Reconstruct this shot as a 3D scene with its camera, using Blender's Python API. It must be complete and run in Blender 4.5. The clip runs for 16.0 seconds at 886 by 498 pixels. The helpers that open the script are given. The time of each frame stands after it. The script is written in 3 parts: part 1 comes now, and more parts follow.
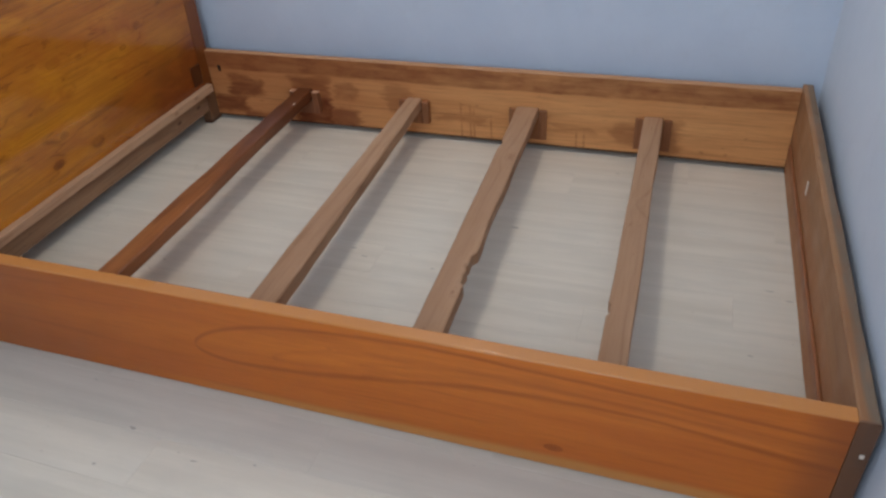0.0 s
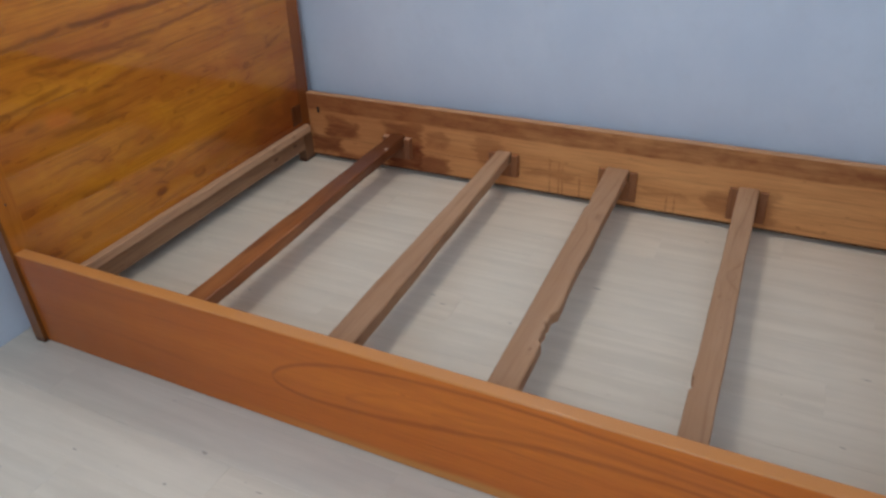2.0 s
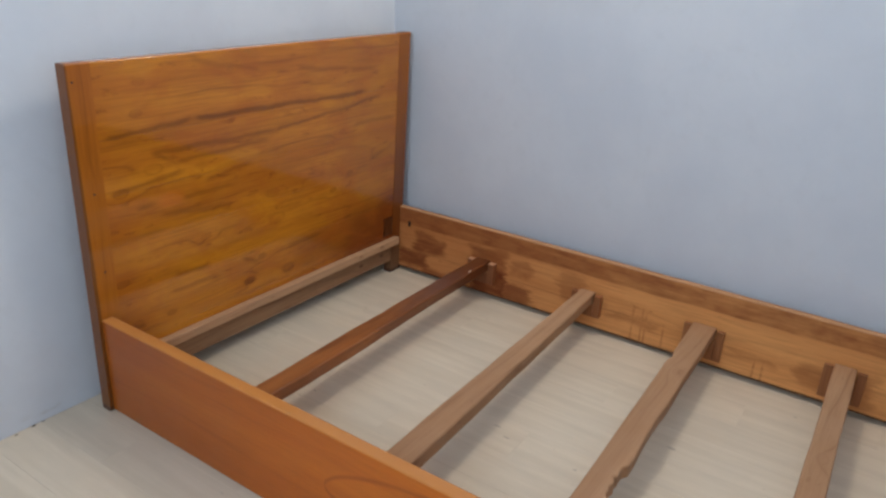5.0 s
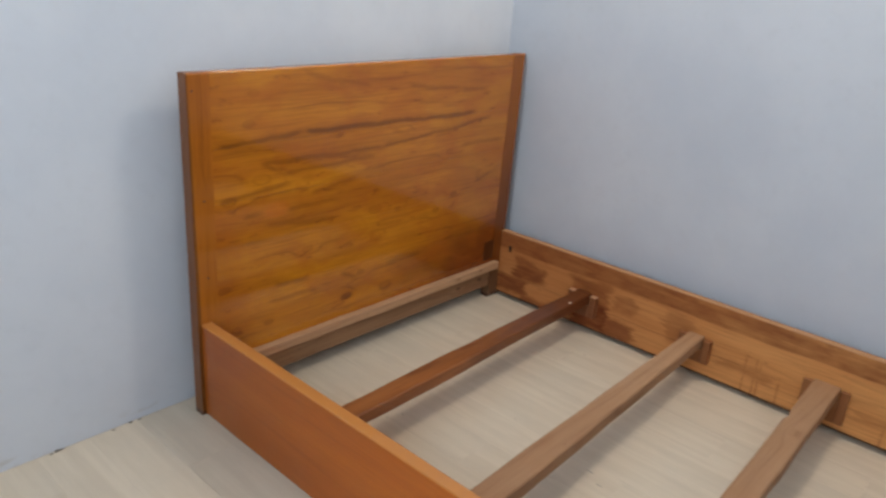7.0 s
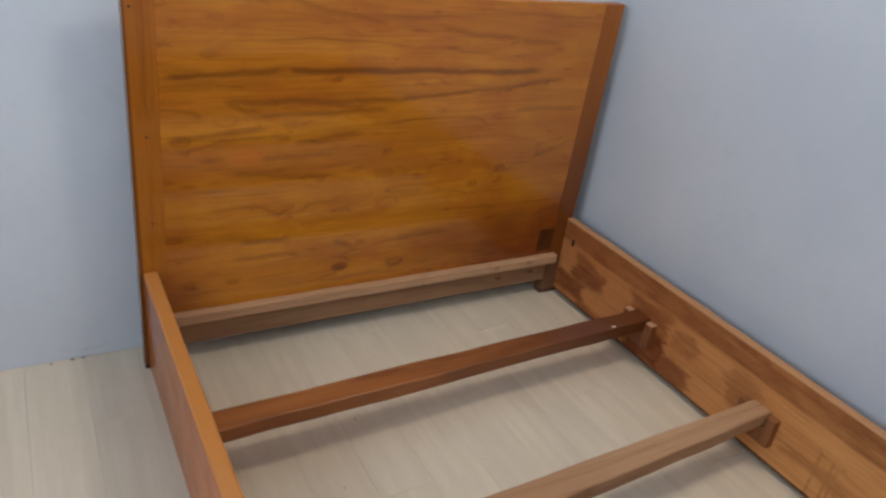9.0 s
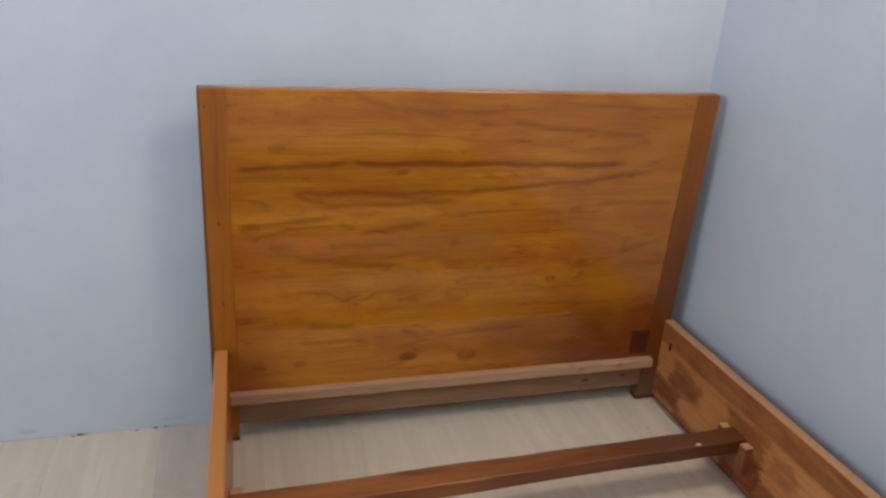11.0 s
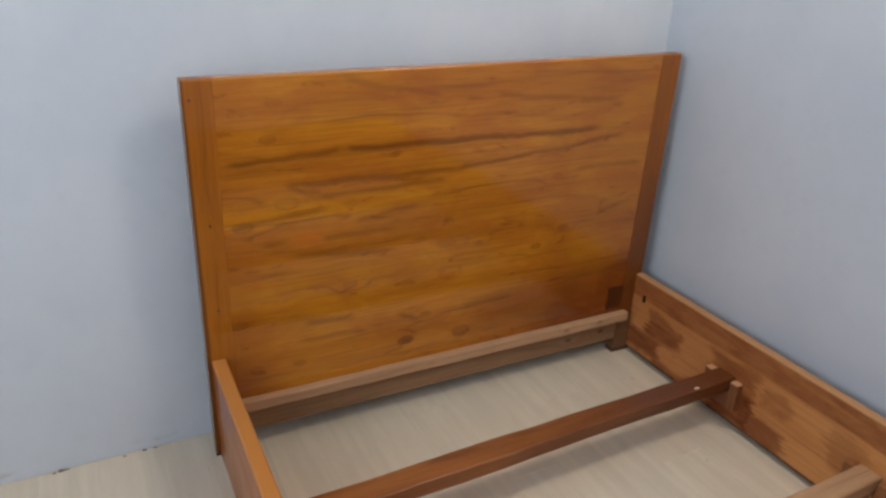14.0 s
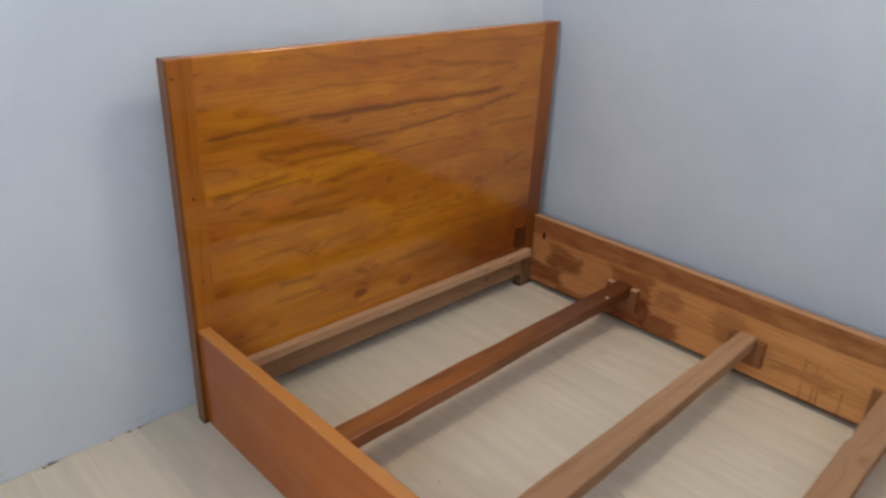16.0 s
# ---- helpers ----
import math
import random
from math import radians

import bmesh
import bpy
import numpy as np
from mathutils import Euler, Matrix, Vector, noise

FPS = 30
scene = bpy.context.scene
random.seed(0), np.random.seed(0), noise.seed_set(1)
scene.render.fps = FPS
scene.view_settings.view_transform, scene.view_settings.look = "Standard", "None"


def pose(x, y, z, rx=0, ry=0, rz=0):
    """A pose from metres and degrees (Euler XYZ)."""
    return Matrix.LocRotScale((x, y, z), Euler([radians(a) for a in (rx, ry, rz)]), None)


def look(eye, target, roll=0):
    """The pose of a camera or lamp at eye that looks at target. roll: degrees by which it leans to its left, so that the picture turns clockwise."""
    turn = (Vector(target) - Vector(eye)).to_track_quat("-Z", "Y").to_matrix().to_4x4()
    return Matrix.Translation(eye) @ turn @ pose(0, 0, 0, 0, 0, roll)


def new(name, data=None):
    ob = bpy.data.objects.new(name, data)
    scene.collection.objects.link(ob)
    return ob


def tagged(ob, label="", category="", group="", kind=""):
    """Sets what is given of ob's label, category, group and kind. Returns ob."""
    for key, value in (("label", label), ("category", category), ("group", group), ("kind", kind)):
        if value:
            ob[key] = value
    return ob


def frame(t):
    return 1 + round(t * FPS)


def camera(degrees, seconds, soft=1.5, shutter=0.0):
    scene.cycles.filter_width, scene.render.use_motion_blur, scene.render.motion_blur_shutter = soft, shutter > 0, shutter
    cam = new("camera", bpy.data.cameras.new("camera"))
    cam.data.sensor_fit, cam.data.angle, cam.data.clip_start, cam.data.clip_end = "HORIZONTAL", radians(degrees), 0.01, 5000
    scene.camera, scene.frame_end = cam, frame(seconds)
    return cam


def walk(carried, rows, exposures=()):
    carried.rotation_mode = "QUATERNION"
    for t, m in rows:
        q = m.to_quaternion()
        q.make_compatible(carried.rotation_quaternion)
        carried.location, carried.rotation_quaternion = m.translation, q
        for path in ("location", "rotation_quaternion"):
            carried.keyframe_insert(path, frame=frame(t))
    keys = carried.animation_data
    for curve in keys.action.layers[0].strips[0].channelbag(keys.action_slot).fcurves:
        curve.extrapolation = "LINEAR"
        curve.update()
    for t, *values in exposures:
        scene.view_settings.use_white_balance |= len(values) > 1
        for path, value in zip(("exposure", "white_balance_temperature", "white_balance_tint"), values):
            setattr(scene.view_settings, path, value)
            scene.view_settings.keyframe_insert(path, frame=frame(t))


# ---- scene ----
cam = camera(62.3, 16.0, soft=2.5, shutter=0.4)
PATH = [
    (0, (1.701, -0.902, 1.188), (1.12, 0.613, 0.019), -4.4),
    (0.5, (1.694, -0.905, 1.191), (1.086, 0.61, 0.035), -4.1),
    (1, (1.688, -0.91, 1.192), (1.043, 0.608, 0.061), -3.5),
    (1.5, (1.684, -0.913, 1.193), (0.97, 0.6, 0.098), -3.6),
    (2, (1.679, -0.905, 1.193), (0.892, 0.606, 0.146), -3.1),
    (2.5, (1.669, -0.908, 1.194), (0.826, 0.607, 0.197), -2.0),
    (3, (1.666, -0.914, 1.196), (0.775, 0.612, 0.259), -1.2),
    (3.5, (1.66, -0.904, 1.198), (0.72, 0.631, 0.326), -0.6),
    (4, (1.652, -0.905, 1.202), (0.687, 0.641, 0.378), 0.9),
    (6.3, (1.633, -0.908, 1.166), (0.493, 0.581, 0.468), 3.9),
    (6.5, (1.613, -0.9, 1.179), (0.451, 0.568, 0.476), 4.0),
    (7, (1.594, -0.859, 1.18), (0.351, 0.536, 0.468), 3.8),
    (7.5, (1.574, -0.746, 1.153), (0.169, 0.475, 0.422), 4.0),
    (8, (1.585, -0.545, 1.161), (0.142, 0.609, 0.394), 5.4),
    (10.3, (1.654, 0.077, 1.199), (-0.054, 0.624, 0.314), 4.7),
    (10.5, (1.674, 0.094, 1.195), (-0.085, 0.604, 0.391), 4.0),
    (11, (1.673, 0.096, 1.203), (-0.117, 0.607, 0.472), 3.5),
    (11.5, (1.667, 0.1, 1.209), (-0.143, 0.575, 0.502), 2.9),
    (12, (1.659, 0.105, 1.202), (-0.151, 0.576, 0.492), 3.5),
    (12.5, (1.661, 0.109, 1.198), (-0.146, 0.572, 0.477), 3.8),
    (13, (1.661, 0.104, 1.182), (-0.121, 0.605, 0.424), 4.3),
    (13.5, (1.609, 0.013, 1.196), (-0.117, 0.646, 0.409), 4.9),
    (14, (1.522, -0.189, 1.214), (-0.105, 0.649, 0.407), 2.1),
    (14.5, (1.451, -0.321, 1.211), (-0.054, 0.706, 0.386), 2.8),
    (15, (1.484, -0.431, 1.197), (0.027, 0.683, 0.401), 2.8),
    (15.5, (1.505, -0.533, 1.198), (0.079, 0.622, 0.402), 1.5),
    (16, (1.52, -0.634, 1.194), (0.198, 0.628, 0.382), 1.7),
]
walk(cam, [(t, look(eye, target, roll)) for t, eye, target, roll in PATH],
     exposures=[(0, 0.01, 5950, 10), (2.5, 0.02, 6100, 10), (4.2, 0.09, 6450, 10), (7, 0.13, 6900, 10), (8.2, 0.10, 6850, 10), (10.4, -0.07, 6600, 10), (11.5, 0.02, 6800, 10), (16, 0.05, 6850, 10)])

# ---- light ----
world = bpy.data.worlds.new("world")
scene.world = world
world.use_nodes = True
world.node_tree.nodes["Background"].inputs["Color"].default_value = (0.55, 0.68, 0.9, 1)
world.node_tree.nodes["Background"].inputs["Strength"].default_value = 0.3

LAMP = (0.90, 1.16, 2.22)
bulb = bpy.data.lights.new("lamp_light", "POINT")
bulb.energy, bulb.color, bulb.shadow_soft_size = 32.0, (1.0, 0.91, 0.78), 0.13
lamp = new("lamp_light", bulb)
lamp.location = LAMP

# daylight fill added for an assumed, unseen window in the wall behind the camera
sky = bpy.data.lights.new("window_light", "AREA")
sky.shape, sky.size, sky.size_y, sky.energy, sky.color = "RECTANGLE", 1.2, 1.2, 29.0, (0.77, 0.88, 1.0)
skylight = new("window_light", sky)
skylight.matrix_world = look((1.30, -1.79, 1.65), (1.30, 0.0, 1.65))


# ---- node helpers ----
class Net:
    """A small writer of shader nodes."""

    def __init__(self, name):
        self.mat = bpy.data.materials.new(name)
        self.mat.use_nodes = True
        self.tree = self.mat.node_tree
        self.bsdf = self.tree.nodes["Principled BSDF"]

    def node(self, kind, ins=(), **props):
        n = self.tree.nodes.new(kind)
        for key, value in props.items():
            if key == "op":
                n.operation = value
            elif key == "kind":
                n.noise_dimensions = value
            elif key == "blend":
                n.blend_type = value
            elif key == "feature":
                n.feature = value
        for key, value in dict(ins).items():
            self.put(n.inputs[key], value)
        return n

    def put(self, socket, value):
        if isinstance(value, bpy.types.NodeSocket):
            self.tree.links.new(value, socket)
        else:
            socket.default_value = value

    def math(self, op, a, b=0.0, c=0.0):
        n = self.tree.nodes.new("ShaderNodeMath")
        n.operation = op
        for i, v in enumerate((a, b, c)):
            self.put(n.inputs[i], v)
        return n.outputs[0]

    def coords(self):
        n = self.tree.nodes.new("ShaderNodeTexCoord")
        s = self.tree.nodes.new("ShaderNodeSeparateXYZ")
        self.tree.links.new(n.outputs["Object"], s.inputs[0])
        return n.outputs["Object"], s.outputs[0], s.outputs[1], s.outputs[2]

    def join(self, x, y, z):
        n = self.tree.nodes.new("ShaderNodeCombineXYZ")
        for i, v in enumerate((x, y, z)):
            self.put(n.inputs[i], v)
        return n.outputs[0]

    def noise(self, vector, scale, detail=3.0, rough=0.55, warp=0.0):
        n = self.node("ShaderNodeTexNoise", {"Vector": vector, "Scale": scale, "Detail": detail, "Roughness": rough, "Distortion": warp})
        return n.outputs[0]

    def step(self, value, lo, hi, out0=0.0, out1=1.0):
        n = self.tree.nodes.new("ShaderNodeMapRange")
        n.interpolation_type = "SMOOTHSTEP"
        for key, v in (("Value", value), ("From Min", lo), ("From Max", hi), ("To Min", out0), ("To Max", out1)):
            self.put(n.inputs[key], v)
        return n.outputs[0]

    def mix(self, factor, a, b, blend="MIX"):
        n = self.tree.nodes.new("ShaderNodeMix")
        n.data_type, n.blend_type = "RGBA", blend
        self.put(n.inputs[0], factor)
        for i, v in ((6, a), (7, b)):
            self.put(n.inputs[i], (*v, 1) if isinstance(v, tuple) and len(v) == 3 else v)
        return n.outputs[2]

    def random(self):
        return self.tree.nodes.new("ShaderNodeObjectInfo").outputs["Random"]

    def bump(self, height, strength, distance=0.001):
        n = self.node("ShaderNodeBump", {"Height": height, "Strength": strength, "Distance": distance})
        self.tree.links.new(n.outputs[0], self.bsdf.inputs["Normal"])

    def finish(self, color, rough, coat=0.0, coat_rough=0.1, specular=0.35):
        self.put(self.bsdf.inputs["Base Color"], color)
        self.put(self.bsdf.inputs["Roughness"], rough)
        self.bsdf.inputs["Coat Weight"].default_value = coat
        self.bsdf.inputs["Coat Roughness"].default_value = coat_rough
        self.bsdf.inputs["Specular IOR Level"].default_value = specular
        return self.mat


def wood(name, along, light, mid, dark, rings=16.0, warp=2.2, lines=0.6, knots=(), rough=0.5, coat=0.0, coat_rough=0.12,
         stretch=1.3, vary=0.25, tones=None, across=None, flame=0.0, specular=0.35, streaks=0.3):
    """Sawn wood whose grain runs along one axis. knots: (along, across, radius, darkness)."""
    n = Net(name)
    _, x, y, z = n.coords()
    axes = {"x": (x, z, y), "y": (y, z, x), "z": (z, y, x)}[along]
    if across:
        axes = {"xy": (x, y, z), "yx": (y, x, z)}[along + across]
    u, v, w = axes
    rnd = n.random()
    shift = n.math("MULTIPLY", rnd, 7.3 if vary else 0.0)
    us = n.math("ADD", u, shift)
    slow = n.noise(n.join(n.math("MULTIPLY", us, stretch), n.math("MULTIPLY", v, 5.5), n.math("MULTIPLY", w, 5.5)), 1.0, 3.0, 0.5)
    broad = n.noise(n.join(n.math("MULTIPLY", us, 0.9), n.math("MULTIPLY", v, 9.0), n.math("ADD", w, 3.1)), 1.0, 2.0)
    field = n.math("ADD", n.math("MULTIPLY", v, rings), n.math("MULTIPLY", slow, warp * 2))
    dark_knots = 0.0
    wob = n.noise(n.join(u, v, w), 38.0, 2.0)
    for ku, kv, kr, kd in knots:
        du = n.math("DIVIDE", n.math("SUBTRACT", u, ku), kr * 1.9)
        dv = n.math("DIVIDE", n.math("SUBTRACT", v, kv), kr)
        d2 = n.math("ADD", n.math("MULTIPLY", du, du), n.math("MULTIPLY", dv, dv))
        d2 = n.math("MULTIPLY", d2, n.math("ADD", wob, 0.5))
        bell = n.math("POWER", 2.718, n.math("MULTIPLY", d2, -0.28))
        field = n.math("ADD", field, n.math("MULTIPLY", bell, 0.8))
        rim = n.step(n.math("ABSOLUTE", n.math("SUBTRACT", d2, 0.6)), 0.0, 0.5, n.math("MULTIPLY", wob, 1.35), 0.0)
        core = n.step(d2, 0.05, 1.0, kd, 0.0)
        dark_knots = n.math("MAXIMUM", dark_knots, n.math("MULTIPLY", n.math("MAXIMUM", rim, core), kd))
    wave = n.math("ABSOLUTE", n.math("SINE", n.math("MULTIPLY", field, math.pi)))
    thin = n.step(wave, 0.0, 0.34, 1.0, 0.0)
    late = n.math("MULTIPLY", n.step(wave, 0.0, 1.0, 1.0, 0.0), 0.28)
    patch = n.step(n.noise(n.join(n.math("MULTIPLY", us, 2.6), n.math("MULTIPLY", v, 14.0), w), 1.0, 2.0), 0.42, 0.66)
    ink = n.math("MULTIPLY", n.math("ADD", n.math("MULTIPLY", thin, patch), late), lines)
    if flame:
        tongue = n.noise(n.join(n.math("MULTIPLY", us, 4.5), n.math("MULTIPLY", n.math("ADD", v, n.math("MULTIPLY", slow, 0.12)), 48.0), w), 1.0, 4.0, 0.65)
        ink = n.math("ADD", ink, n.math("MULTIPLY", n.step(tongue, 0.5, 0.75, 0.0, flame), n.math("ADD", patch, 0.25)))
    ink = n.math("MINIMUM", n.math("ADD", ink, dark_knots), 0.95)
    fibre = n.noise(n.join(n.math("MULTIPLY", us, 14.0), n.math("MULTIPLY", v, 420.0), n.math("MULTIPLY", w, 420.0)), 1.0, 3.0)
    color = n.mix(n.step(broad, 0.3, 0.7), light, mid)
    color = n.mix(ink, color, dark)
    color = n.mix(n.step(fibre, 0.35, 0.75, 0.0, 0.22), color, dark)
    streak = n.noise(n.join(n.math("MULTIPLY", us, 5.0), n.math("MULTIPLY", v, 130.0), n.math("MULTIPLY", w, 130.0)), 1.0, 4.0, 0.6)
    color = n.mix(n.step(streak, 0.42, 0.72, 0.0, streaks), color, dark)
    if vary:
        color = n.mix(n.math("MULTIPLY", rnd, vary), color, mid)
    if tones:
        color = tones(n, x, y, z, color)
    spots = n.step(n.noise(n.join(n.math("MULTIPLY", us, 30.0), n.math("MULTIPLY", v, 60.0), n.math("MULTIPLY", w, 60.0)), 1.0, 1.0), 0.70, 0.78, 0.0, 0.3 if coat == 0 else 0.0)
    color = n.mix(spots, color, dark)
    gloss = n.step(n.noise(n.join(x, y, z), 9.0, 3.0), 0.3, 0.7, rough * 0.85, rough * 1.2)
    n.bump(n.math("ADD", fibre, n.math("MULTIPLY", ink, -0.8)), 0.25 if coat == 0 else 0.08, 0.0008)
    return n.finish(color, gloss, coat, coat_rough, specular)


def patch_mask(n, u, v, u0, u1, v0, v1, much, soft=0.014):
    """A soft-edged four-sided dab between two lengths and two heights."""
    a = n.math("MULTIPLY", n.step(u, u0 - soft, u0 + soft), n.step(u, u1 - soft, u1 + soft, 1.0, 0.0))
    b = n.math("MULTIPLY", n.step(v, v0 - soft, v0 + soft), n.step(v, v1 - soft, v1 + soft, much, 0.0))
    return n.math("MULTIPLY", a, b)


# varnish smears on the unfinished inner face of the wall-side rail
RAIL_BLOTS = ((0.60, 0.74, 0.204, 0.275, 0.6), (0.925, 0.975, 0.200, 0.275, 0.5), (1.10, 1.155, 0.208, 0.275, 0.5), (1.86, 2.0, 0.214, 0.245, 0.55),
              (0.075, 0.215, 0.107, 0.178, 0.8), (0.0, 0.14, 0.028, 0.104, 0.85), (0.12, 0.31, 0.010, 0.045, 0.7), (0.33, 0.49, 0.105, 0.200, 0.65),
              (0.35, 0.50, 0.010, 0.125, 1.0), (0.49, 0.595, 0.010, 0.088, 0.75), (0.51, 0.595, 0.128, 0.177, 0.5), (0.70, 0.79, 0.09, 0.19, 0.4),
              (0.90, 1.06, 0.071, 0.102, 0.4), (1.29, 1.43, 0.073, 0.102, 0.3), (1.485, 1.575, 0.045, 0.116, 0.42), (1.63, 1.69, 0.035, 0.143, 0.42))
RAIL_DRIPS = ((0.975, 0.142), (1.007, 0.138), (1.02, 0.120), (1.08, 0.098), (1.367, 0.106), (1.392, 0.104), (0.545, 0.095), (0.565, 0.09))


def rail_stain_shade(n, x, y, z, color):
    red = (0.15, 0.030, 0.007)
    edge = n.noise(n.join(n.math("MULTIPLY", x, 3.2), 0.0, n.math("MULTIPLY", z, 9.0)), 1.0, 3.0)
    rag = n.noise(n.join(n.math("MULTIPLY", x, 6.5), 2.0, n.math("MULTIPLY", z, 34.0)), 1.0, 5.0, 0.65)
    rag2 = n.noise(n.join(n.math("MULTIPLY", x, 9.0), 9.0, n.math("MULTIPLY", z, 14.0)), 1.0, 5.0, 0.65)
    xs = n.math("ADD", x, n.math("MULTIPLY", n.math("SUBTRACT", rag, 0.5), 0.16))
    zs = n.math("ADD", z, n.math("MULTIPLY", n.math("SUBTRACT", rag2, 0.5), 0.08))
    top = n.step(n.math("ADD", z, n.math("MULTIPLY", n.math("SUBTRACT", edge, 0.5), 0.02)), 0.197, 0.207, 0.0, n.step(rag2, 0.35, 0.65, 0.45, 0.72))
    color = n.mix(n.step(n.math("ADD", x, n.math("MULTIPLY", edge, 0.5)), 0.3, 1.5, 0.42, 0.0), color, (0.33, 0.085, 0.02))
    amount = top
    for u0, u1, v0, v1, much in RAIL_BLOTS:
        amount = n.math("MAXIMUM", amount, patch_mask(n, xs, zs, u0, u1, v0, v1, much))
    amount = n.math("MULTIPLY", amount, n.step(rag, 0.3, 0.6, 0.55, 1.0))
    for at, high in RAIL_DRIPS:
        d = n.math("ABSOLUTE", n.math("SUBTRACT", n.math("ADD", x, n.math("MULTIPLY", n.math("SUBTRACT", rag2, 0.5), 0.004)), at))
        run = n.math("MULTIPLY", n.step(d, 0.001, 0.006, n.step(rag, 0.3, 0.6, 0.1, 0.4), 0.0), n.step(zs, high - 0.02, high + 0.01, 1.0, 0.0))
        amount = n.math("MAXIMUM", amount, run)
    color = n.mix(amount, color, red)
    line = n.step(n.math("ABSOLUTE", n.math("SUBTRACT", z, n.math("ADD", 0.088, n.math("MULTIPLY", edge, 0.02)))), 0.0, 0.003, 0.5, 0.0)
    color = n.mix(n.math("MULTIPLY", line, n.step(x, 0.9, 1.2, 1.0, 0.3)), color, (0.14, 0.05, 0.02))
    # dark bottom band painted for the shadowed gap under the rail
    grime_shade = n.math("ADD", z, n.math("MULTIPLY", n.math("SUBTRACT", edge, 0.5), 0.006))
    color = n.mix(n.step(grime_shade, 0.0195, 0.0225, 0.9, 0.0), color, (0.045, 0.018, 0.009))
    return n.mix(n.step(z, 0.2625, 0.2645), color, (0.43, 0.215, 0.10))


def band_tones(n, x, y, z, color):
    soft = n.noise(n.join(n.math("MULTIPLY", x, 1.5), 0.0, n.math("MULTIPLY", z, 6.0)), 1.0, 3.0)
    lo = n.step(n.math("ADD", z, n.math("MULTIPLY", soft, 0.03)), 0.035, 0.055, 0.6, 0.0)
    lo = n.math("MULTIPLY", lo, n.step(x, 0.6, 1.1))
    # darker and redder towards the head end
    head = n.step(n.math("ADD", x, n.math("MULTIPLY", soft, 0.6)), 0.3, 1.3, 0.6, 0.0)
    color = n.mix(head, color, (0.23, 0.06, 0.010))
    # one long blunt-nosed cathedral figure: an upper and a lower growth line from a common tip, and an inner echo
    wav = n.math("MULTIPLY", n.math("SUBTRACT", n.noise(n.join(n.math("MULTIPLY", x, 6.0), 2.0, 0.0), 1.0, 2.0), 0.5), 0.008)
    for tip, spread, drop, much in ((0.772, 0.120, 0.035, 0.5), (0.96, 0.085, 0.012, 0.14), (1.16, 0.055, -0.004, 0.14)):
        u = n.math("SUBTRACT", x, tip)
        up = n.math("MULTIPLY", n.math("POWER", n.math("MAXIMUM", n.math("SUBTRACT", 1.0, n.math("POWER", 2.718, n.math("DIVIDE", u, -0.2))), 0.0), 0.7), spread)
        up = n.math("SUBTRACT", n.math("ADD", up, 0.144), n.math("MULTIPLY", n.math("MAXIMUM", n.math("SUBTRACT", x, 1.3), 0.0), 0.06))
        down = n.math("MULTIPLY", n.math("POWER", n.math("MAXIMUM", n.math("SUBTRACT", 1.0, n.math("POWER", 2.718, n.math("DIVIDE", u, -0.04))), 0.0), 0.55), drop)
        down = n.math("ADD", n.math("SUBTRACT", 0.144, down), n.math("SUBTRACT", n.step(x, 0.85, 1.55, 0.0, 0.078), n.step(x, 1.65, 2.05, 0.0, 0.036)))
        for curve in (up, down):
            d = n.math("ABSOLUTE", n.math("SUBTRACT", z, n.math("ADD", curve, wav)))
            ink = n.math("MULTIPLY", n.step(d, 0.0005, n.step(soft, 0.3, 0.7, 0.007, 0.016), much, 0.0), n.step(x, tip - 0.002, tip + 0.004))
            color = n.mix(ink, color, (0.20, 0.038, 0.006))
    color = n.mix(lo, color, (0.50, 0.24, 0.065))
    tail = n.step(n.math("ADD", x, n.math("MULTIPLY", soft, 0.1)), 1.97, 2.06, 0.0, 0.6)
    color = n.mix(tail, color, (0.20, 0.05, 0.012))
    # top face in a lighter tan
    return n.mix(n.step(z, 0.2695, 0.2725), color, (0.47, 0.18, 0.045))


HEAD_LINES = ((0.065, 0.733, 0.34, 0.747, 0.75), (0.33, 0.747, 1.06, 0.735, 0.8), (0.19, 0.677, 0.65, 0.668, 0.6), (0.62, 0.668, 1.14, 0.711, 0.7),
              (0.19, 0.677, 0.27, 0.643, 0.5), (0.26, 0.643, 0.61, 0.646, 0.5), (0.065, 0.592, 0.30, 0.614, 0.55), (0.35, 0.569, 0.54, 0.591, 0.45),
              (0.13, 0.540, 0.20, 0.539, 0.6), (0.20, 0.508, 0.44, 0.482, 0.4), (0.27, 0.540, 0.47, 0.535, 0.45), (0.98, 0.63, 1.225, 0.63, 0.45),
              (0.72, 0.847, 0.98, 0.819, 0.45), (0.96, 0.819, 1.11, 0.811, 0.5), (0.33, 0.905, 0.59, 0.852, 0.35), (0.22, 0.323, 0.36, 0.314, 0.5),
              (0.20, 0.275, 0.40, 0.270, 0.45), (0.46, 0.301, 0.55, 0.265, 0.6), (1.06, 0.485, 1.18, 0.516, 0.5), (0.65, 0.283, 0.83, 0.286, 0.4))


